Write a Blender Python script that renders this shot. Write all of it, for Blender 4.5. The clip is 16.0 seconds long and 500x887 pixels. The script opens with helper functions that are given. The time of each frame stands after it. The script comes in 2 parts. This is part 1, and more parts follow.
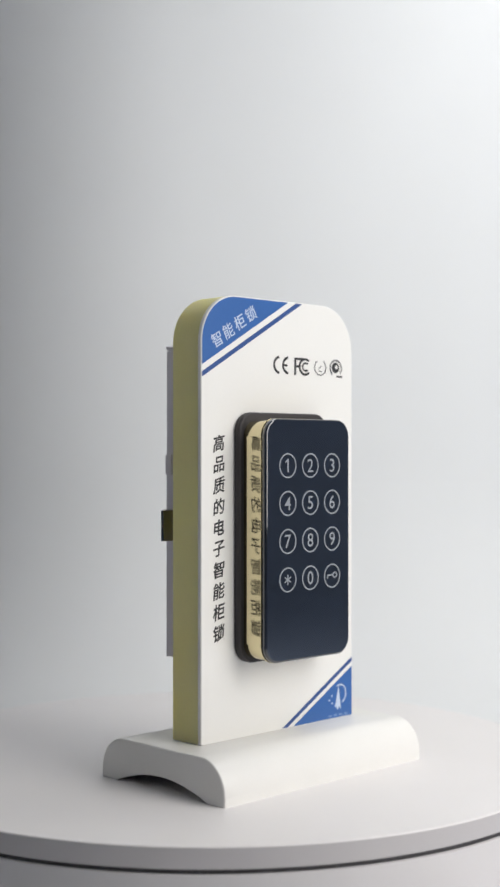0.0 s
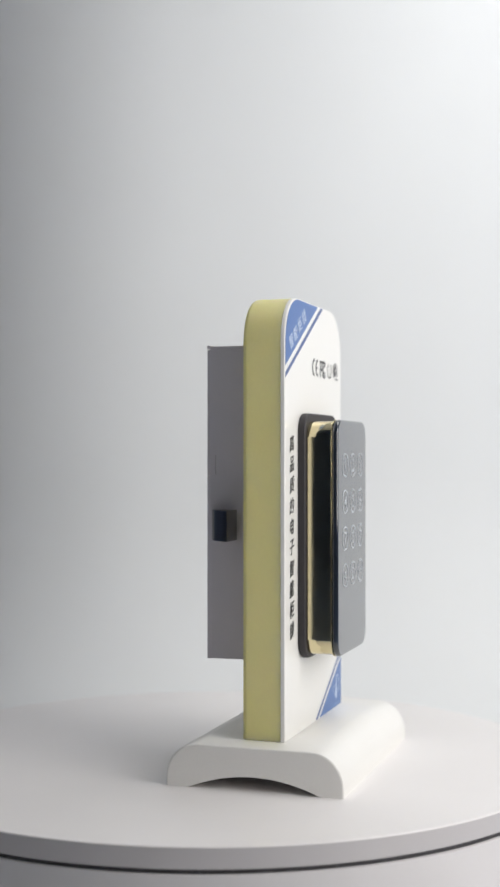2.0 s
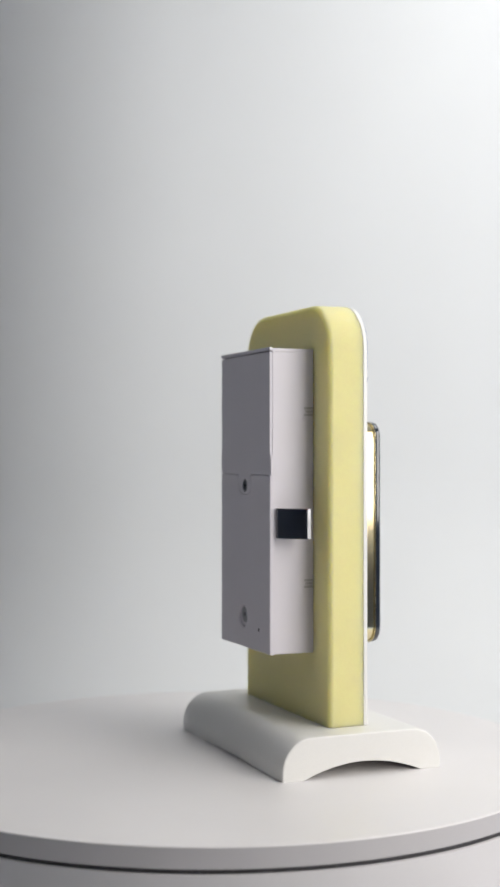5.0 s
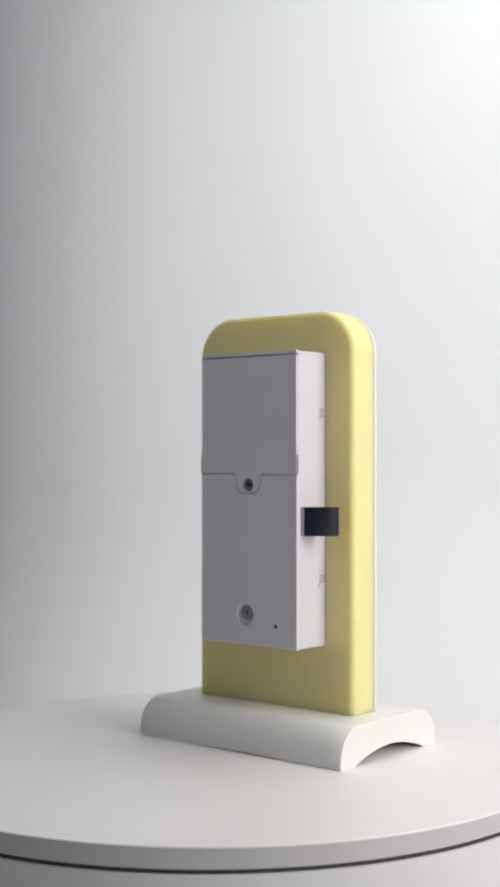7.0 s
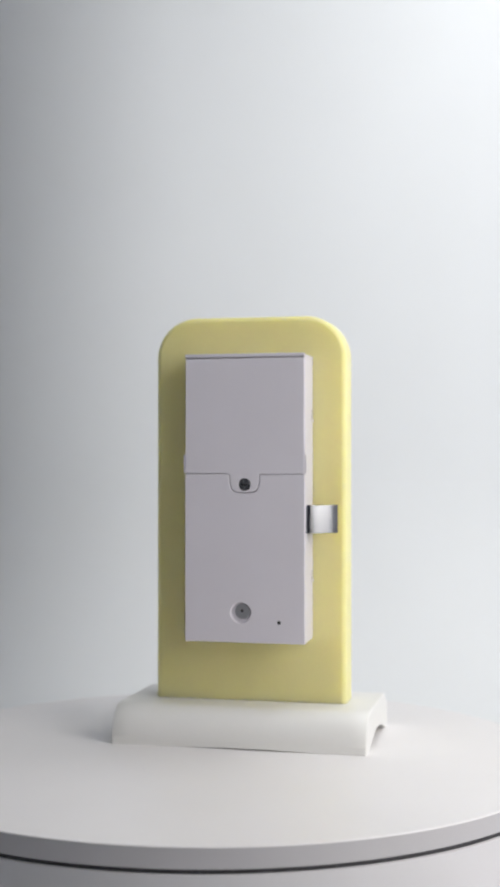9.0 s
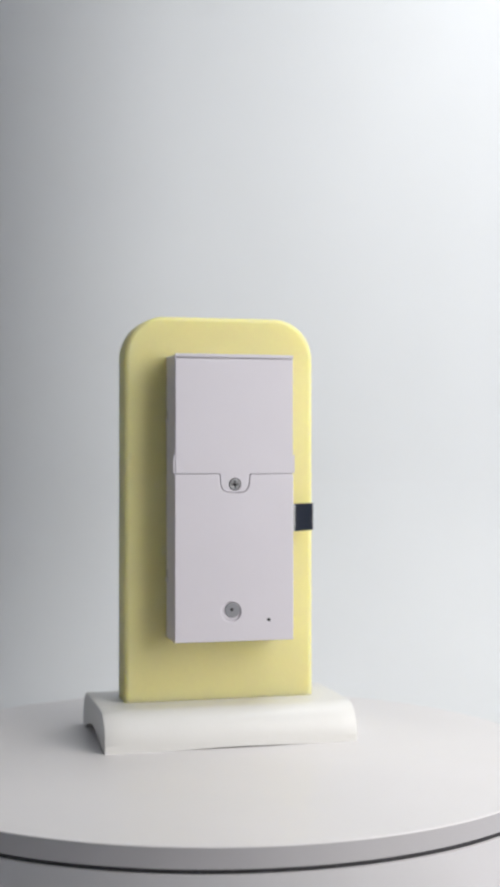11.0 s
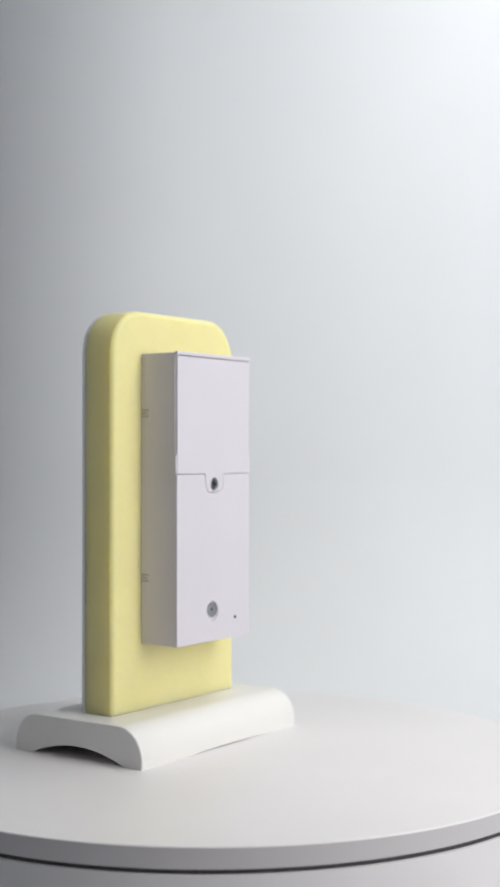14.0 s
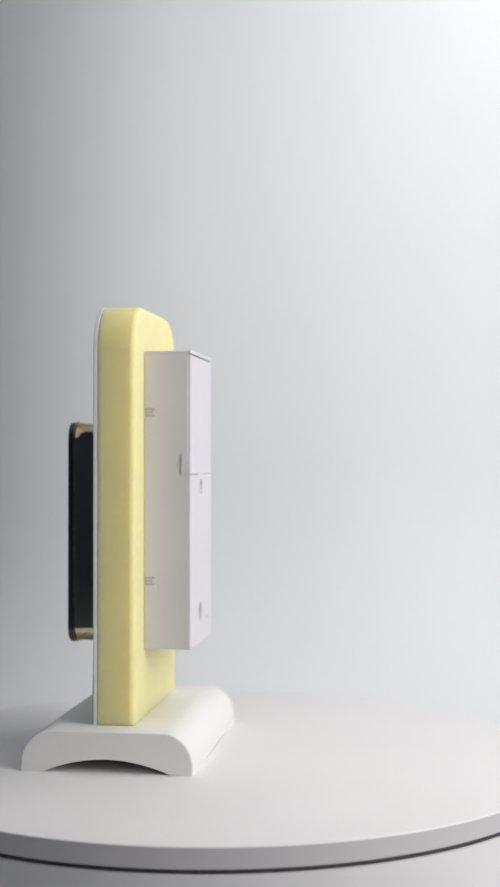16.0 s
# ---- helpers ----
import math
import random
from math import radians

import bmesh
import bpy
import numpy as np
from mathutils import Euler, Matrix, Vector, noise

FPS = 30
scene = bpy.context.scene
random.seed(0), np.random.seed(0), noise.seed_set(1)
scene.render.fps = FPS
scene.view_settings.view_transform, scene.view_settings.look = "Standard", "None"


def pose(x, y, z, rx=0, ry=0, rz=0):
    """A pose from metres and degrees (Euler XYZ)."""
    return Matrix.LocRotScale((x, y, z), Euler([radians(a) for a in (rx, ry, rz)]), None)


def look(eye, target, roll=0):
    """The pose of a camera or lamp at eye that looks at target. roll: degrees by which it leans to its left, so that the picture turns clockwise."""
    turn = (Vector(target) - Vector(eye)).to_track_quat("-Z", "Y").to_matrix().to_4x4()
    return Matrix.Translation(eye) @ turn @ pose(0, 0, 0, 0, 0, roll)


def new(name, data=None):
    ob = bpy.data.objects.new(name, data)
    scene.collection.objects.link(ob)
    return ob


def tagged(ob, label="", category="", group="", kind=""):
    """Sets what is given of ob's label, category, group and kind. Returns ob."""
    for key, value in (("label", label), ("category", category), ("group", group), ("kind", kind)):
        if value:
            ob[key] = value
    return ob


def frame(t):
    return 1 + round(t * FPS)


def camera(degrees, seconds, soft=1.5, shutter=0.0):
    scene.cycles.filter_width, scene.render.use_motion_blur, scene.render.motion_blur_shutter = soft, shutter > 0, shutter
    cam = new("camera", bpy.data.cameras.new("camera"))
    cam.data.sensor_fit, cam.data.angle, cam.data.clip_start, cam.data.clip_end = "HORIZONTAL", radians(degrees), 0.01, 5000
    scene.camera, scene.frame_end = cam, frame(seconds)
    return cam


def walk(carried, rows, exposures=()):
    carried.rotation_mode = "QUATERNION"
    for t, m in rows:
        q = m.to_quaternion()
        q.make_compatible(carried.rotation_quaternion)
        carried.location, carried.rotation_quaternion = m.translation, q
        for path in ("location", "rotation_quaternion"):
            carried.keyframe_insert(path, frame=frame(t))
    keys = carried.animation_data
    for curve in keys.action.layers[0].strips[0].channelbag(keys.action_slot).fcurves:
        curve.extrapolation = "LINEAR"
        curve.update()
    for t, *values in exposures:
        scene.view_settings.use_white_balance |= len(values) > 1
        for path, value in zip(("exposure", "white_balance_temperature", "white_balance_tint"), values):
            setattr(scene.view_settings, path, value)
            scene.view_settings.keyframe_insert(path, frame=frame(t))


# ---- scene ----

# ---- camera: it stands still before the turntable ----
cam = camera(20.91, 16.0, soft=2.6, shutter=0.0)
cam.data.dof.use_dof = True
cam.data.dof.focus_distance = 0.70
cam.data.dof.aperture_fstop = 12.0
CAM = pose(0.0, -0.7898, 0.1722, 90.437, 0.0, -1.39)
walk(cam, [(0.0, CAM), (16.0, CAM)], exposures=[(0.0, -0.14, 6616, 10), (4.0, -0.12, 6664, 10), (7.0, -0.09, 6637, 10), (8.5, -0.10, 6512, 10), (11.4, -0.10, 6532, 10), (12.0, -0.31, 6552, 10), (12.5, -0.20, 6472, 10), (13.0, -0.14, 6462, 10), (14.0, -0.12, 6492, 10), (16.0, -0.11, 6542, 10)])


def turn_at(t):
    """The turntable's angle in degrees: it runs at an even speed."""
    return 43.4 + 13.6 * t


# ---- light: a large soft panel beside the tent's mouth, one in its roof ----
world = bpy.data.worlds.new("room_air")
scene.world = world
world.use_nodes = True
world.node_tree.nodes["Background"].inputs[0].default_value = (0.5, 0.52, 0.55, 1)
world.node_tree.nodes["Background"].inputs[1].default_value = 0.02


def panel_lamp(name, eye, target, sx, sy, watts, colour):
    data = bpy.data.lights.new(name, "AREA")
    data.shape, data.size, data.size_y, data.energy, data.color = "RECTANGLE", sx, sy, watts, colour
    ob = new(name, data)
    ob.matrix_world = look(eye, target)
    return ob


panel_lamp("key_panel_light", (0.715, -0.48, 0.43), (0.36, 0.14, 0.12), 0.66, 0.74, 8.5, (1.0, 0.985, 0.962))
panel_lamp("roof_panel_light", (0.34, 0.08, 0.88), (0.48, 0.14, 0.4), 0.45, 0.45, 3.2, (0.97, 0.985, 1.0))


# ---- materials ----
def material(name, colour, rough=0.5, metal=0.0, grain=900.0, vary=0.04, blotch=18.0, stain=0.04, bump=0.0, spec=0.5, coat=0.0, scatter=0.0):
    m = bpy.data.materials.new(name)
    m.use_nodes = True
    nt = m.node_tree
    nd, ln = nt.nodes, nt.links
    bs = nd["Principled BSDF"]
    tc = nd.new("ShaderNodeTexCoord")
    fine = nd.new("ShaderNodeTexNoise")
    fine.inputs["Scale"].default_value, fine.inputs["Detail"].default_value = grain, 3.0
    wide = nd.new("ShaderNodeTexNoise")
    wide.inputs["Scale"].default_value, wide.inputs["Detail"].default_value = blotch, 4.0
    ln.new(tc.outputs["Object"], fine.inputs["Vector"])
    ln.new(tc.outputs["Object"], wide.inputs["Vector"])
    r1 = nd.new("ShaderNodeMapRange")
    r1.inputs["From Min"].default_value, r1.inputs["From Max"].default_value = 0.3, 0.7
    r1.inputs["To Min"].default_value, r1.inputs["To Max"].default_value = 1.0 - vary, 1.0 + vary
    r2 = nd.new("ShaderNodeMapRange")
    r2.inputs["From Min"].default_value, r2.inputs["From Max"].default_value = 0.3, 0.7
    r2.inputs["To Min"].default_value, r2.inputs["To Max"].default_value = 1.0 - stain, 1.0 + stain * 0.5
    ln.new(fine.outputs["Fac"], r1.inputs["Value"])
    ln.new(wide.outputs["Fac"], r2.inputs["Value"])
    mul = nd.new("ShaderNodeMath")
    mul.operation = "MULTIPLY"
    ln.new(r1.outputs["Result"], mul.inputs[0])
    ln.new(r2.outputs["Result"], mul.inputs[1])
    sc = nd.new("ShaderNodeVectorMath")
    sc.operation = "SCALE"
    sc.inputs[0].default_value = colour
    ln.new(mul.outputs["Value"], sc.inputs["Scale"])
    ln.new(sc.outputs["Vector"], bs.inputs["Base Color"])
    rr = nd.new("ShaderNodeMapRange")
    rr.inputs["To Min"].default_value, rr.inputs["To Max"].default_value = max(rough - 0.06, 0.01), rough + 0.06
    ln.new(wide.outputs["Fac"], rr.inputs["Value"])
    ln.new(rr.outputs["Result"], bs.inputs["Roughness"])
    bs.inputs["Metallic"].default_value = metal
    bs.inputs["Specular IOR Level"].default_value = spec
    bs.inputs["Coat Weight"].default_value = coat
    bs.inputs["Coat Roughness"].default_value = 0.03
    if scatter:
        bs.inputs["Subsurface Weight"].default_value = scatter
        bs.inputs["Subsurface Radius"].default_value = (1.0, 0.92, 0.5)
        bs.inputs["Subsurface Scale"].default_value = 0.012
    if bump:
        bp = nd.new("ShaderNodeBump")
        bp.inputs["Strength"].default_value, bp.inputs["Distance"].default_value = bump, 0.0004
        ln.new(fine.outputs["Fac"], bp.inputs["Height"])
        ln.new(bp.outputs["Normal"], bs.inputs["Normal"])
    return m


FABRIC = material("white_tent_fabric", (0.786, 0.80, 0.807), 0.9, grain=500, vary=0.01, blotch=4, stain=0.03, spec=0.1)
DARK_ROOM = material("dim_room_paint", (0.38, 0.46, 0.63), 0.9, grain=30, blotch=2)
# brown for the added panel that the gold side mirrors
REFLECTED_BROWN = material("reflected_brown", (0.66, 0.52, 0.41), 0.5, grain=60, vary=0.08, blotch=6, stain=0.1)
DISC = material("satin_white_disc", (0.81, 0.785, 0.78), 0.42, grain=1200, vary=0.01, blotch=9, stain=0.03, bump=0.05)
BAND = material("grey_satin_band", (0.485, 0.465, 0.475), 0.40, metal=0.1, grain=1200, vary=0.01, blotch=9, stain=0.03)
GLINT_GREY = material("grey_glint", (0.10, 0.10, 0.10), 0.5)
DRUM = material("white_satin_drum", (0.62, 0.60, 0.61), 0.40, metal=0.1, grain=1200, vary=0.01, blotch=9, stain=0.03)
# rubber of the gasket; also paints the shade in gaps and recesses
RUBBER_AND_SHADE = material("black_rubber_and_recess_shade", (0.028, 0.025, 0.028), 0.55, bump=0.1)
BASE_WHITE = material("white_moulded_plastic", (0.81, 0.80, 0.775), 0.38, grain=1500, vary=0.012, blotch=22, stain=0.02, bump=0.06)
FOAM = material("pale_yellow_board", (0.80, 0.737, 0.355), 0.62, grain=700, vary=0.010, blotch=30, stain=0.03, bump=0.07, spec=0.3, scatter=0.85)
PANEL = material("white_printed_sheet", (0.81, 0.80, 0.77), 0.3, grain=900, vary=0.006, blotch=15, stain=0.01)
BLUE = material("blue_print", (0.036, 0.125, 0.37), 0.3, grain=900, vary=0.03)
BLUE_LIGHT = material("mid_blue_print", (0.035, 0.085, 0.26), 0.3, grain=900, vary=0.03)
# ink of the print; also paints the dark of the pin hole
INK_AND_SHADE = material("black_ink_and_hole_shade", (0.02, 0.02, 0.022), 0.45)
PRINT_WHITE = material("white_ink", (0.54, 0.62, 0.75), 0.4)
PRINT_PALE = material("pale_blue_ink", (0.22, 0.33, 0.55), 0.4)
BOX = material("lilac_white_plastic", (0.66, 0.628, 0.672), 0.42, grain=2200, vary=0.012, blotch=25, stain=0.02, bump=0.12)
# darker than the housing: shade of the clip slits, put into the colour
SLIT_SHADE = material("grey_slit_shade", (0.44, 0.42, 0.44), 0.5)
GLASS = material("black_touch_glass", (0.017, 0.022, 0.032), 0.06, grain=300, vary=0.05, blotch=40, stain=0.1, spec=0.8, coat=0.6)
GOLD = material("champagne_gold_chrome", (0.70, 0.615, 0.39), 0.10, metal=1.0, vary=0.01, stain=0.02)
CHROME = material("nickel_steel", (0.30, 0.30, 0.31), 0.22, metal=1.0, vary=0.02, stain=0.05)
STEEL = material("zinc_screw_steel", (0.34, 0.34, 0.35), 0.3, metal=1.0, vary=0.05, stain=0.1)
PLUG = material("grey_zinc_plug", (0.36, 0.36, 0.38), 0.3, metal=0.4, vary=0.05, stain=0.1)
GREY_PRINT = material("silver_grey_print", (0.31, 0.335, 0.36), 0.08, spec=0.8, coat=0.6)


# ---- mesh tools ----
def finish(name, me, mat, parent, label="", smooth=35):
    me.materials.clear()
    me.materials.append(mat)
    me.shade_smooth()
    me.set_sharp_from_angle(angle=radians(smooth))
    for f in me.polygons:
        if max(abs(c) for c in f.normal) > 0.99995:
            f.use_smooth = False
    ob = new(name, me)
    ob.parent = parent
    return tagged(ob, label=label)


def part(name, bm, mat, parent, label="", smooth=35):
    bmesh.ops.recalc_face_normals(bm, faces=bm.faces)
    me = bpy.data.meshes.new(name)
    bm.to_mesh(me)
    bm.free()
    return finish(name, me, mat, parent, label, smooth)


def thing(name, label, category):
    return tagged(new(name), label=label, category=category)


def structure(name, bm, mat, label, category):
    ob = part(name, bm, mat, None, label)
    return tagged(ob, category=category, kind="structure")


def arch(x0, x1, z0, z1, rt, rb=0.0, n=10):
    """A closed outline in (x, z): a rectangle with top corners of radius rt and bottom corners of radius rb."""
    out = []
    for cx, cz, r, a0 in ((x1, z1, rt, 0), (x0, z1, rt, 90), (x0, z0, rb, 180), (x1, z0, rb, 270)):
        r = max(r, 0.0002)
        sx, sz = (-1 if cx == x1 else 1), (-1 if cz == z1 else 1)
        for i in range(n + 1):
            a = radians(a0 + 90 * i / n)
            out.append((cx + sx * r + r * math.cos(a), cz + sz * r + r * math.sin(a)))
    return out


def ellipse(cx, cz, rx, rz, n=32):
    return [(cx + rx * math.cos(2 * math.pi * i / n), cz + rz * math.sin(2 * math.pi * i / n)) for i in range(n)]


def arc_band(cx, cz, rx, rz, width, a0, a1, n=20):
    """A bent band round (cx, cz) from angle a0 to a1."""
    out = []
    for k, i in [(0, i) for i in range(n + 1)] + [(1, i) for i in range(n, -1, -1)]:
        a = radians(a0 + (a1 - a0) * i / n)
        out.append((cx + (rx - k * width) * math.cos(a), cz + (rz - k * width) * math.sin(a)))
    return out


def clip(loop, a, b, c):
    """The part of a convex outline where a x + b z >= c."""
    out = []
    for (x0, z0), (x1, z1) in zip(loop, loop[1:] + loop[:1]):
        d0, d1 = a * x0 + b * z0 - c, a * x1 + b * z1 - c
        if d0 >= 0:
            out.append((x0, z0))
        if d0 * d1 < 0:
            k = d0 / (d0 - d1)
            out.append((x0 + k * (x1 - x0), z0 + k * (z1 - z0)))
    return out


def settle_mesh(me, ya, yb):
    """Turns a flat cut-out drawn in x, y into x, z between the depths ya and yb."""
    mid, half = (ya + yb) / 2, abs(yb - ya) / 2
    top = max(abs(v.co.z) for v in me.vertices) or 1.0
    for v in me.vertices:
        x, y, z = v.co
        v.co = (x, mid - z / top * half, y)
    bm = bmesh.new()
    bm.from_mesh(me)
    bmesh.ops.remove_doubles(bm, verts=bm.verts, dist=1e-6)
    bmesh.ops.recalc_face_normals(bm, faces=bm.faces)
    return bm


def baked(curve):
    ob = bpy.data.objects.new("cut", curve)
    scene.collection.objects.link(ob)
    bpy.context.view_layer.update()
    me = bpy.data.meshes.new_from_object(ob.evaluated_get(bpy.context.evaluated_depsgraph_get()))
    bpy.data.objects.remove(ob)
    bpy.data.curves.remove(curve)
    return me


def cutout(loops, ya, yb, bevel=0.0, steps=2):
    """A plate with these outlines (inner ones are holes) between the depths ya and yb, with rounded edges."""
    cu = bpy.data.curves.new("cut", "CURVE")
    cu.dimensions, cu.fill_mode = "2D", "BOTH"
    for loop in loops:
        sp = cu.splines.new("POLY")
        sp.points.add(len(loop) - 1)
        for pt, (x, z) in zip(sp.points, loop):
            pt.co = (x * 100, z * 100, 0, 1)
        sp.use_cyclic_u = True
    half = abs(yb - ya) / 2 * 100
    bevel *= 100
    cu.extrude, cu.bevel_depth, cu.bevel_resolution, cu.offset = half - bevel, bevel, steps, -bevel
    me = baked(cu)
    for v in me.vertices:
        v.co /= 100
    return settle_mesh(me, ya, yb)


def writing(body, cx, cz, size, ya, yb, weight=0.0, shear=0.0, spin=0.0, squeeze=1.0, rise=0.0):
    """Letters as thin solid pieces, centred on (cx, cz)."""
    cu = bpy.data.curves.new("cut", "FONT")
    cu.body, cu.size, cu.offset, cu.shear, cu.extrude, cu.resolution_u = body, 1.0, weight, shear, 0.01, 3
    me = baked(cu)
    xs, ys = [v.co.x for v in me.vertices], [v.co.y for v in me.vertices]
    mx, my = (min(xs) + max(xs)) / 2, (min(ys) + max(ys)) / 2
    c, s = math.cos(radians(spin)), math.sin(radians(spin))
    for v in me.vertices:
        x, y = (v.co.x - mx) * size * squeeze, (v.co.y - my) * size
        y += x * rise
        v.co.x, v.co.y = cx + c * x - s * y, cz + s * x + c * y
    return settle_mesh(me, ya, yb)


def lathe(profile, n=128):
    """A closed profile of (radius, z) turned round the z axis."""
    bm = bmesh.new()
    rings = []
    for i in range(n):
        a = 2 * math.pi * i / n
        rings.append([bm.verts.new((r * math.cos(a), r * math.sin(a), z)) for r, z in profile])
    for i in range(n):
        p, q = rings[i], rings[(i + 1) % n]
        for k in range(len(profile) - 1):
            if profile[k][0] < 1e-6 and profile[k + 1][0] < 1e-6:
                continue
            bm.faces.new((p[k], q[k], q[k + 1], p[k + 1]))
    bmesh.ops.remove_doubles(bm, verts=bm.verts, dist=1e-7)
    return bm


def sheet(points, y0, y1, along="x", thick=0.004):
    """A folded sheet: a line of (a, z) points drawn out along x (a is y) or y (a is x)."""
    bm = bmesh.new()
    rows = []
    for a, z in points:
        rows.append([bm.verts.new((t, a, z) if along == "x" else (a, t, z)) for t in (y0, y1)])
    for p, q in zip(rows, rows[1:]):
        bm.faces.new((p[0], p[1], q[1], q[0]))
    bmesh.ops.recalc_face_normals(bm, faces=bm.faces)
    if thick:
        bmesh.ops.solidify(bm, geom=bm.faces[:], thickness=thick)
    return bm


def block(x0, x1, y0, y1, z0, z1):
    bm = bmesh.new()
    bmesh.ops.create_cube(bm, size=1.0)
    for v in bm.verts:
        v.co = (x0 + (v.co.x + 0.5) * (x1 - x0), y0 + (v.co.y + 0.5) * (y1 - y0), z0 + (v.co.z + 0.5) * (z1 - z0))
    return bm


# ---- the photo tent and the dim room round it ----
FLOOR = -0.075


def build_tent():
    line = [(-0.60, FLOOR), (0.30, FLOOR)]
    for i in range(1, 13):
        a = radians(90 * i / 12)
        line.append((0.30 + 0.22 * math.sin(a), FLOOR + 0.22 - 0.22 * math.cos(a)))
    line += [(0.52, 0.40), (0.52, 0.70), (0.52, 1.05)]
    # the sheet hangs flat behind the turntable and bends back towards its far side
    plan = [(0.66, 0.0), (0.30, 0.0), (0.0, 0.0)]
    for i in range(21):
        a = radians(62 * i / 20)
        plan.append((-0.05 - 0.44 * math.sin(a), 0.44 - 0.44 * math.cos(a)))
    plan.append((-0.76, 0.72))
    bm = bmesh.new()
    fronts = [[bm.verts.new((x, y + dy, z)) for y, z in line] for x, dy in plan]
    for v in fronts[0]:
        v.co.x -= 0.17 * max(0.0, 0.25 - v.co.z) / 0.325
    backs = [[bm.verts.new((x - 0.002 - (0.17 * max(0.0, 0.25 - z) / 0.325 if x > 0.6 else 0.0), y + dy + 0.004, z - 0.004)) for y, z in line] for x, dy in plan]
    for grid in (fronts, backs):
        for p, q in zip(grid, grid[1:]):
            for k in range(len(line) - 1):
                bm.faces.new((p[k], q[k], q[k + 1], p[k + 1]))
    rim_f = fronts[0][:-1] + [c[-1] for c in fronts[:-1]] + fronts[-1][:0:-1] + [c[0] for c in fronts[:0:-1]]
    rim_b = backs[0][:-1] + [c[-1] for c in backs[:-1]] + backs[-1][:0:-1] + [c[0] for c in backs[:0:-1]]
    for k in range(len(rim_f)):
        j = (k + 1) % len(rim_f)
        bm.faces.new((rim_f[k], rim_f[j], rim_b[j], rim_b[k]))
    structure("backdrop", bm, FABRIC, "plain white sheet sweeping up behind the turntable", "backdrop")
    # unseen panel, added high on the left to bounce light onto shaded sides
    structure("bounce_left", block(-0.47, -0.46, -0.55, 0.05, 0.24, 1.05), FABRIC, "unseen white fabric panel added beside the turntable", "wall")
    # unseen panel, added and turned to mirror as a light strip in the glass
    strip_panel = structure("reflected_panel", block(-0.005, 0.005, -0.22, 0.22, 0.0, 0.85), FABRIC, "unseen white fabric panel added beside the turntable", "wall")
    strip_panel.location, strip_panel.rotation_euler = (0.89, 0.52, 0.192), (0, 0, radians(31.4))
    structure("ceiling", block(-0.66, 1.03, -0.70, 0.54, 1.055, 1.065), FABRIC, "plain white fabric tent roof", "ceiling")
    structure("floor", block(-2.0, 2.0, -2.5, 1.5, FLOOR - 0.06, FLOOR - 0.02), DARK_ROOM, "dim grey table top below the tent", "floor")
    structure("wall_front", block(-2.0, 2.0, -2.55, -2.5, FLOOR - 0.06, 2.0), DARK_ROOM, "dim grey room wall", "wall")
    structure("wall_back", block(-2.0, 2.0, 1.5, 1.55, FLOOR - 0.06, 2.0), DARK_ROOM, "dim grey room wall", "wall")
    structure("wall_west", block(-2.05, -2.0, -2.5, 1.5, FLOOR - 0.06, 2.0), DARK_ROOM, "dim grey room wall", "wall")
    structure("wall_east", block(2.0, 2.05, -2.5, 1.5, FLOOR - 0.06, 2.0), DARK_ROOM, "dim grey room wall", "wall")
    # unseen, added behind the camera for a brown reflection in the gold body
    structure("brown_panel", block(0.62, 1.50, -2.5, -2.46, FLOOR - 0.02, 1.90), REFLECTED_BROWN, "unseen brown panel added to tint the gold side's reflection", "door")
    structure("ceiling_room", block(-2.05, 2.05, -2.55, 1.55, 2.0, 2.05), DARK_ROOM, "dim grey room ceiling", "ceiling")


build_tent()


# ---- the turntable ----
R = 0.1945


def build_turntable():
    top = thing("turntable", "white motorised photo turntable with a black gap under its disc", "turntable")
    top.location = (0, 0, FLOOR + 0.004)
    up = -(FLOOR + 0.004)
    edge = [(R - 0.0006 + 0.0006 * math.cos(radians(a)), -0.0006 + 0.0006 * math.sin(radians(a))) for a in (90, 67, 45, 22, 0)]
    disc = part("disc", lathe([(0, 0)] + edge + [(R, -0.0007), (R - 0.002, -0.0009), (R - 0.002, -0.0098), (0, -0.0098)], 192), DISC, top, "satin white round disc")
    disc.location = (0, 0, up)
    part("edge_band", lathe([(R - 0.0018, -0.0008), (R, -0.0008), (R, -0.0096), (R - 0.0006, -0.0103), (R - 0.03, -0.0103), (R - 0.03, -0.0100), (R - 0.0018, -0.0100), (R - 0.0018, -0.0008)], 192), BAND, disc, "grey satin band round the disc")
    # a black filler ring paints the gap's shade
    part("gap_shade_ring", lathe([(0.05, up - 0.0104), (R - 0.0012, up - 0.0104), (R - 0.0012, up - 0.0123), (0.05, up - 0.0123)], 160), RUBBER_AND_SHADE, top, "black ring painted as the shade in the gap")
    part("base", lathe([(0, up - 0.0124), (R - 0.0008, up - 0.0124), (R, up - 0.0131), (R, 0.001), (R - 0.001, 0), (0, 0)], 192), DRUM, top, "pale grey satin drum base")
    # two small grey blocks paint the glints that stay fixed in the gap
    for a in (-92.3, -74.0):
        mark = part("glint_speck", block(-0.0004, 0.0004, -R + 0.0009, -R + 0.0014, up - 0.0120, up - 0.0108), GLINT_GREY, top, "tiny grey speck painted as a glint in the gap")
        mark.rotation_euler = (0, 0, radians(a + 90))
    return disc


# ---- the display stand ----
W2, TH = 0.0590, 0.0118
Z0, Z1, RT = 0.0224, 0.2556, 0.0250
FACE = -TH - 0.00005


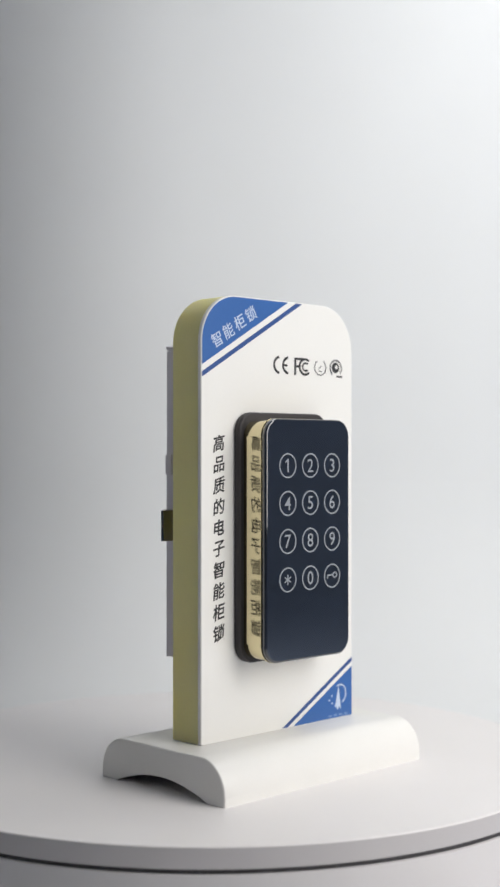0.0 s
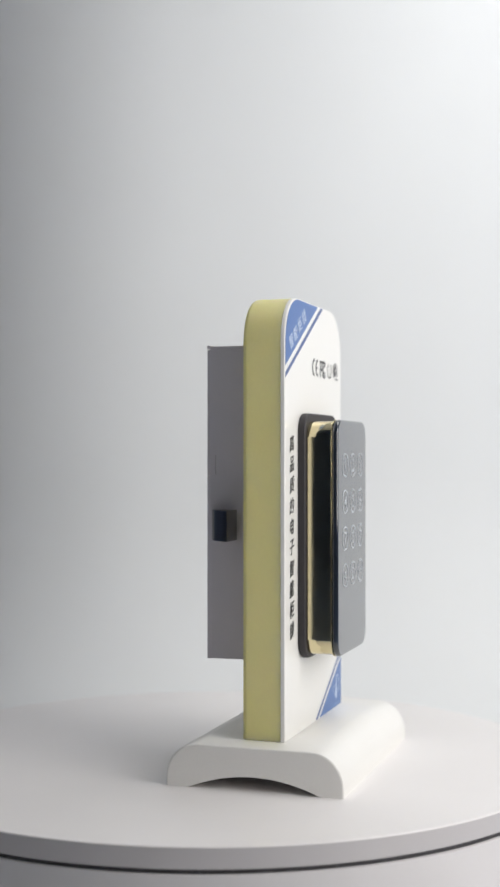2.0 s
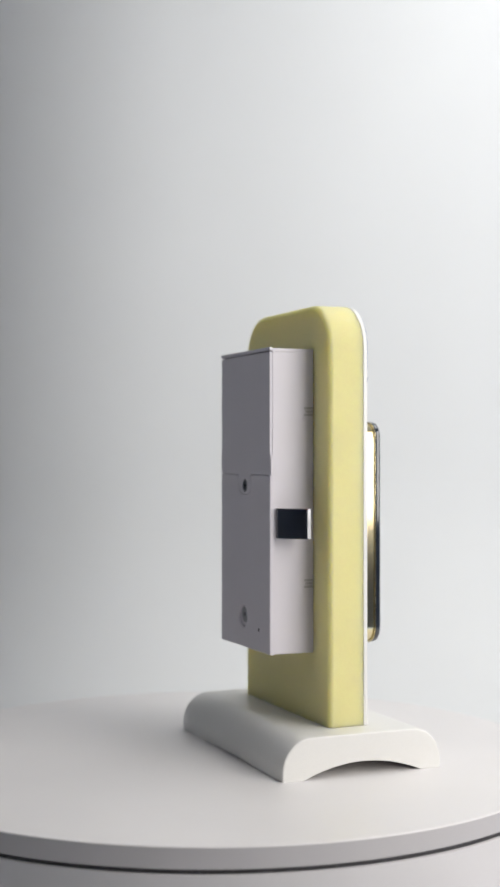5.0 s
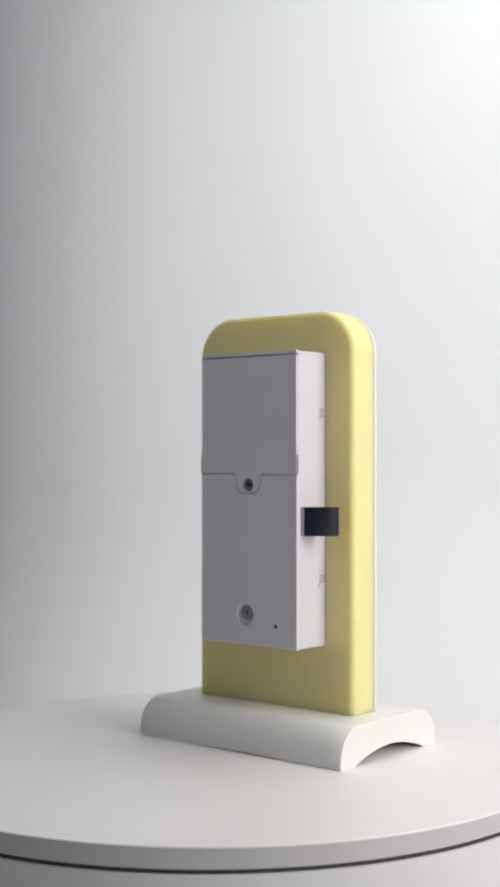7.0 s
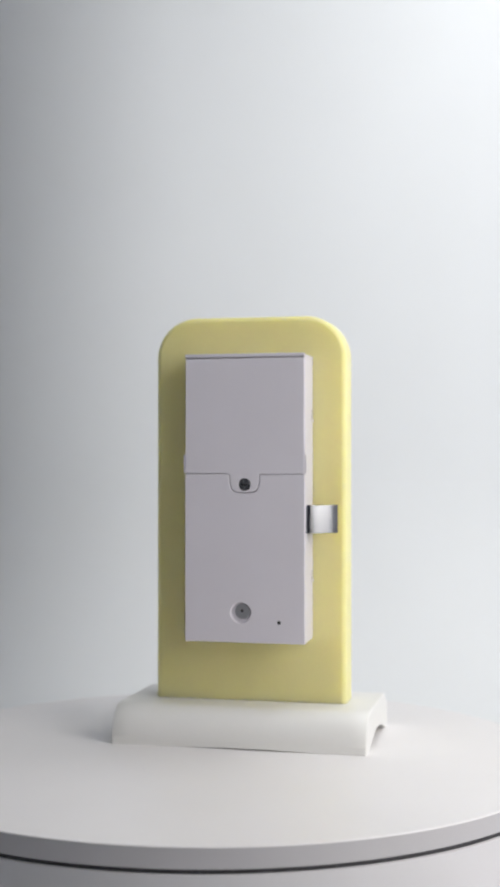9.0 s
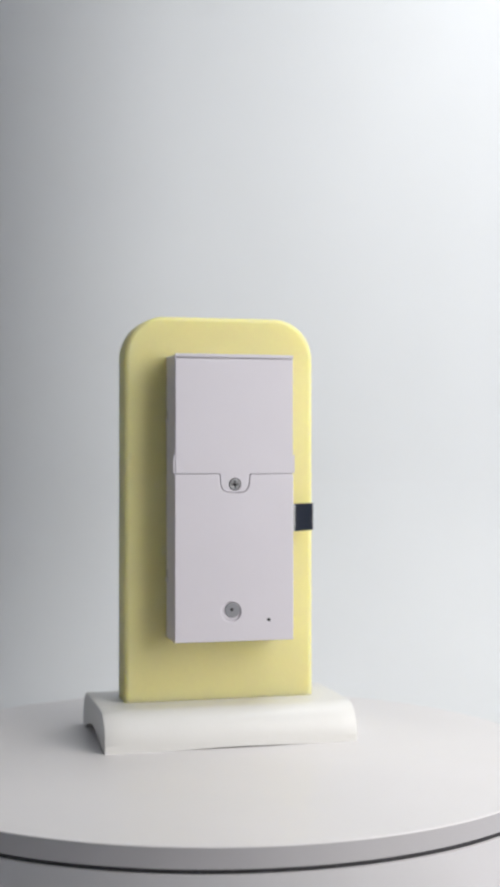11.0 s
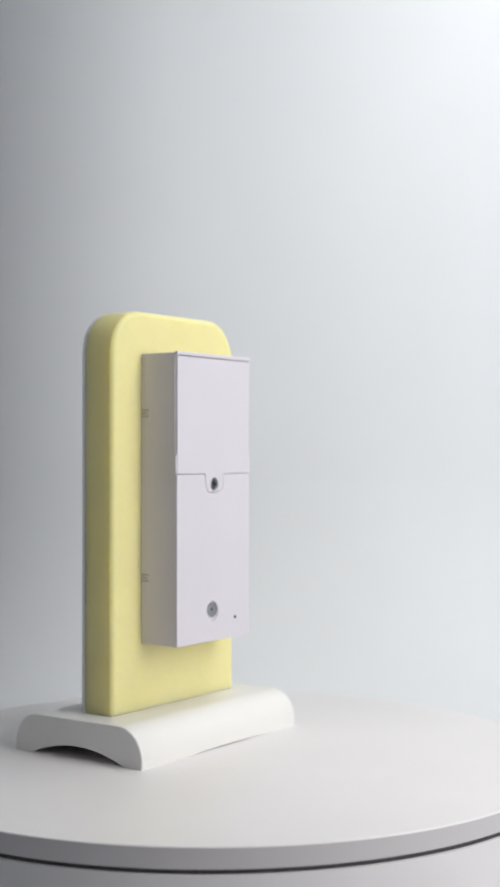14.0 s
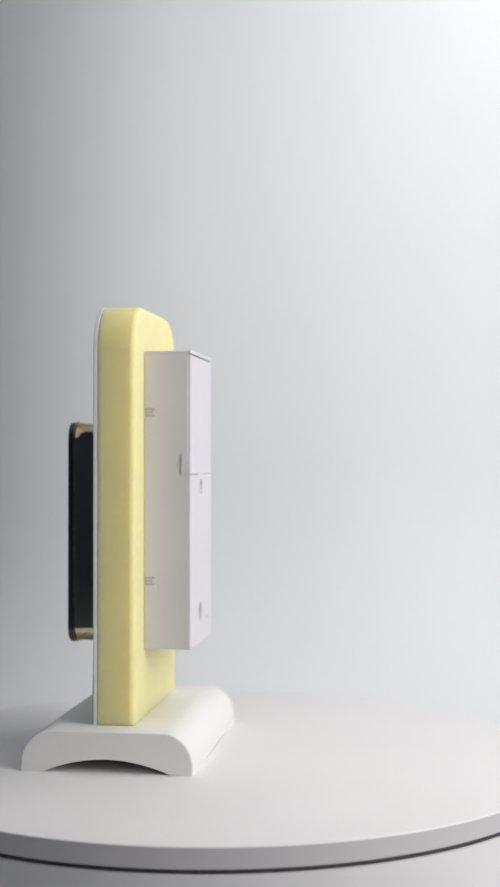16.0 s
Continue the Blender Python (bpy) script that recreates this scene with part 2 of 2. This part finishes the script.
def rounded_slab(steps):
    """The board's outline drawn out in y; each step is (inset, y), so that its edges can be rounded."""
    bm = bmesh.new()
    rings = [[bm.verts.new((x, y, z)) for x, z in arch(-W2 + i, W2 - i, Z0, Z1 - i, RT - i, 0.0004, 14)] for i, y in steps]
    n = len(rings[0])
    for p, q in zip(rings, rings[1:]):
        for k in range(n):
            bm.faces.new((p[k], p[(k + 1) % n], q[(k + 1) % n], q[k]))
    bm.faces.new(rings[0])
    bm.faces.new(rings[-1])
    return bm


def build_stand():
    stand = thing("display_stand", "white and pale yellow upright display board on a curved white foot", "display stand")
    # the foot: an arched bar, its profile in (y, z)
    prof = [(-0.0352, 0.0)]
    prof.append((-0.0476, 0.0))
    for i in range(0, 13):
        a = radians(90 * i / 12)
        prof.append((-0.0308 - 0.0168 * math.cos(a), 0.0045 + 0.0178 * math.sin(a)))
    prof += [(-y, z) for y, z in prof[::-1]]
    under = []
    for i in range(1, 16):
        k = -1 + 2 * i / 16
        under.append((-k * 0.0352, 0.0074 * (1 - k * k)))
    prof = prof + under
    bm = bmesh.new()
    rings = []
    inner_x = [(-0.0753 + 0.1506 * i / 14, 0.0) for i in range(15)]
    for x, sh in [(-0.0763, 0.0010), (-0.0760, 0.0003)] + inner_x + [(0.0760, 0.0003), (0.0763, 0.0010)]:
        ring = []
        lift = 0.0008 * max(0.0, math.cos((x + 0.004) / 0.042 * math.pi / 2)) if abs(x + 0.004) < 0.042 else 0.0
        for y, z in prof:
            k = 1 - sh / 0.03
            yy = y * (1 - sh / 0.046) if z > 0.0075 or abs(y) > 0.04 else y
            ring.append(bm.verts.new((x, yy, (z * k if z > 0.008 else z) + (lift if z < 0.0001 and y > 0.03 else 0))))
        rings.append(ring)
    for p, q in zip(rings, rings[1:]):
        for i in range(len(prof)):
            j = (i + 1) % len(prof)
            bm.faces.new((p[i], p[j], q[j], q[i]))
    bm.faces.new(rings[0])
    bm.faces.new(rings[-1])
    bmesh.ops.triangulate(bm, faces=[f for f in bm.faces if len(f.verts) > 4])
    part("foot", bm, BASE_WHITE, stand, "curved white plastic foot with an arched underside", 40)
    # the board and its printed face
    bm = rounded_slab([(0.0003, -TH + 0.0024), (0.0, -TH + 0.0028)] + [(0.0029 * (1 - math.cos(radians(a))), TH - 0.0029 + 0.0029 * math.sin(radians(a))) for a in range(0, 91, 15)])
    part("board", bm, FOAM, stand, "pale yellow thick board with rounded top corners")
    bm = rounded_slab([(0.0, -TH + 0.0024)] + [(0.0008 * (1 - math.cos(radians(a))), -TH + 0.0008 - 0.0008 * math.sin(radians(a))) for a in range(0, 91, 18)])
    panel = part("front_panel", bm, PANEL, stand, "white printed front sheet")
    ink = FACE - 0.00012
    inner = arch(-W2 + 0.0006, W2 - 0.0006, Z0 + 0.0003, Z1 - 0.0006, RT - 0.0006, 0.0, 14)
    # corner bands: z - k x is constant along each edge
    k = (0.2552 - 0.2118) / (0.0172 + 0.0588)
    low, mid, high = 0.2118 + k * 0.0588, 0.2146 + k * 0.0588, 0.2182 + k * 0.0588
    part("corner_patch", cutout([clip(inner, -k, 1, high)], FACE, ink), BLUE, panel, "blue corner patch")
    part("corner_stripe", cutout([clip(clip(inner, -k, 1, low), k, -1, -mid)], FACE, ink), BLUE_LIGHT, panel, "narrow blue stripe")
    k2 = (0.0560 - 0.0228) / (0.0588 - 0.0012)
    a, b, c = 0.0560 - k2 * 0.0588, 0.0536 - k2 * 0.0588, 0.0508 - k2 * 0.0588
    part("corner_patch", cutout([clip(inner, k2, -1, -c)], FACE, ink), BLUE, panel, "blue corner patch")
    part("corner_stripe", cutout([clip(clip(inner, k2, -1, -a), -k2, 1, b)], FACE, ink), BLUE_LIGHT, panel, "narrow blue stripe")
    # the upright line of writing
    for i, ch in enumerate("高品质的电子智能柜锁"):
        part("character", writing(ch, -0.0465, 0.1778 - 0.01098 * i, 0.0090, FACE, FACE - 0.00012, 0.016, 0.08, 0, 0.95, 0.20), INK_AND_SHADE, panel, "black printed character")
    for i, ch in enumerate("智能柜锁"):
        part("character", writing(ch, -0.0481 + 0.0083 * i, 0.2318 + 0.0050 * i, 0.0083, FACE - 0.0001, ink - 0.0001, 0.004, 0, 29), PRINT_WHITE, panel, "white printed character")
    # approval marks in a row
    zc = 0.2206
    part("mark", cutout([arc_band(-0.0008, zc, 0.0052, 0.0050, 0.0014, 97, 263)], FACE, ink), INK_AND_SHADE, panel, "black printed round bracket mark")
    e_arc = arc_band(0.0062, zc, 0.0052, 0.0050, 0.0014, 97, 263)
    part("mark", cutout([e_arc], FACE, ink), INK_AND_SHADE, panel, "black printed round bracket mark")
    part("mark_bar", cutout([arch(0.0022, 0.0052, zc - 0.0006, zc + 0.0006, 0)], FACE, ink), INK_AND_SHADE, panel)
    part("mark_bar", cutout([arch(0.0106, 0.0121, zc - 0.0050, zc + 0.0046, 0)], FACE, ink), INK_AND_SHADE, panel)
    part("mark_bar", cutout([arch(0.0123, 0.0178, zc + 0.0033, zc + 0.0046, 0)], FACE, ink), INK_AND_SHADE, panel)
    part("mark_bar", cutout([arch(0.0123, 0.0158, zc - 0.0008, zc + 0.0005, 0)], FACE, ink), INK_AND_SHADE, panel)
    part("mark", cutout([arc_band(0.0194, zc - 0.0002, 0.0052, 0.0049, 0.0013, 48, 312)], FACE, ink), INK_AND_SHADE, panel)
    part("mark", cutout([arc_band(0.0198, zc - 0.0002, 0.0030, 0.0027, 0.0011, 48, 312)], FACE, ink), INK_AND_SHADE, panel)
    part("mark", cutout([arc_band(0.0318, zc, 0.0050, 0.0046, 0.0006, 125, 415, 28)], FACE, ink), INK_AND_SHADE, panel, "thin black open ring mark")
    part("mark_bar", cutout([arch(0.0306, 0.0330, zc - 0.0024, zc - 0.0019, 0)], FACE, ink), INK_AND_SHADE, panel)
    part("mark_bar", cutout([[(0.0306, zc - 0.0009), (0.0330, zc + 0.0008), (0.0330, zc + 0.0013), (0.0306, zc - 0.0004)]], FACE, ink), INK_AND_SHADE, panel)
    part("mark", cutout([arc_band(0.0449, zc + 0.0002, 0.0052, 0.0048, 0.0008, -40, 235, 28)], FACE, ink), INK_AND_SHADE, panel, "black ring mark with a bent tick")
    part("mark", cutout([ellipse(0.0447, zc + 0.0004, 0.0031, 0.0030), ellipse(0.0455, zc + 0.0008, 0.0013, 0.0012)], FACE, ink), INK_AND_SHADE, panel)
    part("mark_bar", cutout([arch(0.0456, 0.0505, zc - 0.0050, zc - 0.0040, 0)], FACE, ink), INK_AND_SHADE, panel)
    # emblem in the lower corner: needle, bow, dots and a line of tiny bars
    f2, i2 = FACE - 0.0001, ink - 0.0001
    part("emblem_needle", cutout([[(0.0438, 0.0285), (0.0470, 0.0405), (0.0490, 0.0270), (0.0473, 0.0288), (0.0462, 0.0268), (0.0453, 0.0288)]], f2, i2), PRINT_WHITE, panel, "white emblem on the blue patch")
    part("emblem_bow", cutout([arc_band(0.0484, 0.0358, 0.0052, 0.0056, 0.0008, -70, 125, 18)], f2, i2), PRINT_WHITE, panel)
    for x, z in ((0.0392, 0.0330), (0.0414, 0.0352), (0.0416, 0.0312)):
        part("emblem_dot", cutout([ellipse(x, z, 0.0006, 0.0006, 10)], f2, i2), PRINT_WHITE, panel)
    for i in range(4):
        x = 0.0385 + 0.0044 * i
        part("tiny_bar", cutout([arch(x, x + 0.0028, 0.0237, 0.0245, 0)], f2, i2), PRINT_PALE, panel)
    return stand


# ---- the lock that is mounted through the board ----
KX = -0.0010


def build_lock():
    lock = thing("cabinet_lock", "electronic lock, black touch keypad with gold sides, set through the board", "lock")
    # front: gasket, gold body, glass
    part("gasket", cutout([arch(KX - 0.0348, KX + 0.0348, 0.0618, 0.1942, 0.0105, 0.0105)], -0.0162, FACE, 0.0009), RUBBER_AND_SHADE, lock, "black rubber mounting plate")
    part("body", cutout([arch(KX - 0.0318, KX + 0.0318, 0.0640, 0.1898, 0.0085, 0.0085, 14)], -0.0297, -0.0163, 0.0003), GOLD, lock, "mirror-bright champagne gold body")
    part("trim", cutout([arch(KX - 0.0328, KX + 0.0328, 0.0630, 0.1908, 0.0092, 0.0092, 14)], -0.0301, -0.0298, 0.0001), GOLD, lock, "thin gold trim line round the glass")
    glass = part("touch_panel", cutout([arch(KX - 0.0326, KX + 0.0326, 0.0632, 0.1906, 0.0090, 0.0090, 14)], -0.0336, -0.03015, 0.0012, 3), GLASS, lock, "glossy black glass touch panel")
    f, g = -0.03362, -0.03372
    xs, zs = (-0.0174, 0.0, 0.0173), (0.1660, 0.1462, 0.1263, 0.1062)
    for n, sign in enumerate(("1", "2", "3", "4", "5", "6", "7", "8", "9", "*", "0", "key")):
        x, z = xs[n % 3], zs[n // 3]
        part("button_ring", cutout([ellipse(x, z, 0.0065, 0.0066, 40), ellipse(x, z, 0.00572, 0.00582, 40)], g, f), GREY_PRINT, glass, "thin silver ring")
        if sign == "key":
            part("key_symbol", cutout([ellipse(x + 0.0022, z + 0.0004, 0.0019, 0.0017, 20), ellipse(x + 0.0022, z + 0.0004, 0.0011, 0.0010, 20)], g, f), GREY_PRINT, glass, "silver key symbol")
            part("key_symbol", cutout([[(x - 0.0040, z + 0.0008), (x - 0.0040, z - 0.0016), (x - 0.0032, z - 0.0016), (x - 0.0032, z), (x + 0.0003, z), (x + 0.0003, z + 0.0008)]], g, f), GREY_PRINT, glass, "silver key symbol")
        elif sign == "1":
            part("digit", cutout([[(x - 0.0004, z - 0.0034), (x + 0.0006, z - 0.0034), (x + 0.0006, z + 0.0036), (x - 0.0002, z + 0.0036), (x - 0.0019, z + 0.0022), (x - 0.0019, z + 0.0012), (x - 0.0004, z + 0.0023)]], g, f), GREY_PRINT, glass)
        elif sign == "*":
            for s in (30, 90, 150):
                c, d = math.cos(radians(s)), math.sin(radians(s))
                p, q = 0.0028, 0.00035
                part("star_stroke", cutout([[(x + p * c - q * d, z + p * d + q * c), (x - p * c - q * d, z - p * d + q * c), (x - p * c + q * d, z - p * d - q * c), (x + p * c + q * d, z + p * d - q * c)]], g, f), GREY_PRINT, glass)
        else:
            part("digit", writing(sign, x, z, 0.0101, g, f, 0.004), GREY_PRINT, glass)
    # back: the battery housing
    bx0, bx1, bz0, bz1, yb = -0.0388, 0.0336, 0.0610, 0.2308, 0.0385
    house = part("housing", cutout([arch(bx0, bx1, bz0, 0.2286, 0.0003, 0.0009, 4)], 0.01185, yb - 0.0016, 0.0003), BOX, lock, "lilac white plastic battery housing")
    sx, sz = -0.0026, 0.1541
    seam, g2 = 0.1604, 0.00015
    half = [(0.0072, 0), (0.0063, -0.0009), (0.0060, -0.0060), (0.0050, -0.0090), (0.0028, -0.0108)]
    tab = half + [(-0.0026, -0.0112)] + [(-0.0052 - x, z) for x, z in half[::-1]]
    upper = [(bx1 - 0.0003, seam + g2), (bx1 - 0.0003, 0.2286), (bx0 + 0.0003, 0.2286), (bx0 + 0.0003, seam + g2)] + [(x, seam + z + g2) for x, z in tab[::-1]]
    lower = [(bx1 + 0.00006, seam - g2), (bx1 + 0.00006, bz0 - 0.00006), (bx0 - 0.00006, bz0 - 0.00006), (bx0 - 0.00006, seam - g2)] + [(x * 1.0 + (0.0002 if x > sx else -0.0002), seam + z - g2 - 0.0001) for x, z in tab[::-1]]
    part("battery_cover", cutout([upper, ellipse(sx, sz, 0.0037, 0.0037, 28)], yb - 0.0024, yb, 0.0004), BOX, house, "lilac white plastic battery cover")
    part("back_plate", cutout([lower, ellipse(-0.0004, 0.0786, 0.0059, 0.0059, 36)[::-1]], yb - 0.0030, yb, 0.0007, 3), BOX, house, "lilac white plastic back plate")
    part("top_cap", cutout([arch(bx0, bx1, 0.2286, bz1, 0.0006, 0.0)], 0.01185, yb - 0.0018), BOX, house)
    part("top_rim", cutout([arch(bx0, bx1, 0.2293, bz1 + 0.0006, 0.0006, 0.0)], yb - 0.0018, yb + 0.0001, 0.0003), BOX, house, "thin lip along the top")
    for x0, x1 in ((bx1 - 0.0002, bx1 + 0.0009), (bx0 - 0.0009, bx0 + 0.0002)):
        part("side_catch", block(x0, x1, yb - 0.0050, yb - 0.0004, seam + 0.0004, seam + 0.0112), BOX, house, "small moulded catch")
    # the screw: a washer head, its cross slot's shade painted by a black disc
    cross = []
    for q in range(4):
        c, s = math.cos(radians(90 * q)), math.sin(radians(90 * q))
        for x, z in ((0.0005, 0.0005), (0.0005, 0.0021), (-0.0005, 0.0021)):
            cross.append((sx + c * x - s * z, sz + s * x + c * z))
    part("screw", cutout([ellipse(sx, sz, 0.0032, 0.0032, 28), cross], yb - 0.0010, yb - 0.0002, 0.0002), STEEL, house, "cross-slot steel screw")
    part("screw_well_shade", cutout([ellipse(sx, sz, 0.0036, 0.0036, 24)], yb - 0.0016, yb - 0.0013), RUBBER_AND_SHADE, house)
    part("key_hole", cutout([ellipse(-0.0014, 0.0795, 0.0045, 0.0045, 28), ellipse(-0.0010, 0.0797, 0.0010, 0.0010, 16)], yb - 0.0015, yb - 0.0007, 0.0003), PLUG, house, "grey key hole plug")
    part("hole_bottom", cutout([ellipse(-0.0004, 0.0786, 0.0058, 0.0058, 28)], yb - 0.0016, yb - 0.0014), BOX, house)
    # black disc painting the shade inside the plug's centre hole
    part("plug_slot_shade", cutout([ellipse(-0.0010, 0.0797, 0.0014, 0.0014, 16)], yb - 0.00138, yb - 0.0012), RUBBER_AND_SHADE, house)
    # the plate is not pierced here; a flat black disc paints the hole's shade
    part("pin_hole_shade", cutout([ellipse(-0.0235, 0.0733, 0.0011, 0.0011, 14)], yb - 0.0002, yb + 0.00005), INK_AND_SHADE, house, "tiny black disc painted as a pin hole's shade")
    for x in (bx0, bx1):
        sgn = -1 if x == bx0 else 1
        for z in (0.0970, 0.1930):
            for k in range(3):
                # no recess is cut; three darker bars paint the slits' shade
                part("clip_slit_shade", block(x - 0.0002, x + sgn * 0.0001, 0.0122, 0.0176 - 0.0008 * (k == 1), z + 0.0018 * k + 0.0004, z + 0.0018 * k + 0.0017), SLIT_SHADE, house, "narrow grey bar painted as a clip slit's shade")
            part("clip", block(x - 0.0001, x + sgn * 0.0006, 0.0122, 0.0185, z - 0.0016, z + 0.0001), BOX, house, "small moulded clip")
    # the spring bolt: curved ramp on its rear side, outline in (x, y)
    outline = [(bx0 + 0.0005, 0.0214), (-0.0557, 0.0214)]
    ramp, at = [(bx0 + 0.0005, 0.0347)], Vector((-0.0412, 0.0347))
    for i in range(9):
        a = radians(26 + 26 * i / 8)
        ramp.append((at.x, at.y))
        at += Vector((-1.0, -math.tan(a))) * 0.00181
    outline += ramp[::-1]
    bm = bmesh.new()
    lo = [bm.verts.new((x, y, 0.1256)) for x, y in outline]
    hi = [bm.verts.new((x, y, 0.1420)) for x, y in outline]
    for i in range(len(outline)):
        j = (i + 1) % len(outline)
        bm.faces.new((lo[i], lo[j], hi[j], hi[i]))
    bm.faces.new(lo)
    bm.faces.new(hi)
    bmesh.ops.bevel(bm, geom=[e for e in bm.edges if e.calc_face_angle(0) > radians(42)], offset=0.0005, segments=2, affect="EDGES")
    part("bolt", bm, CHROME, lock, "polished steel spring bolt with a curved ramp")
    return lock


disc = build_turntable()
stand = build_stand()
lock = build_lock()


def motions():
    """The disc turns under the stand; stand and lock ride on it, off its axis."""
    off = Vector((-0.0109, -0.0502, 0.0))
    spin, ride = [], []
    for i in range(33):
        t = 0.5 * i
        turn = pose(0, 0, 0, 0, 0, turn_at(t))
        spin.append((t, Matrix.Translation((0, 0, -(FLOOR + 0.004))) @ turn))
        ride.append((t, turn @ Matrix.Translation(off)))
    walk(disc, spin)
    walk(stand, ride)
    walk(lock, ride)


motions()
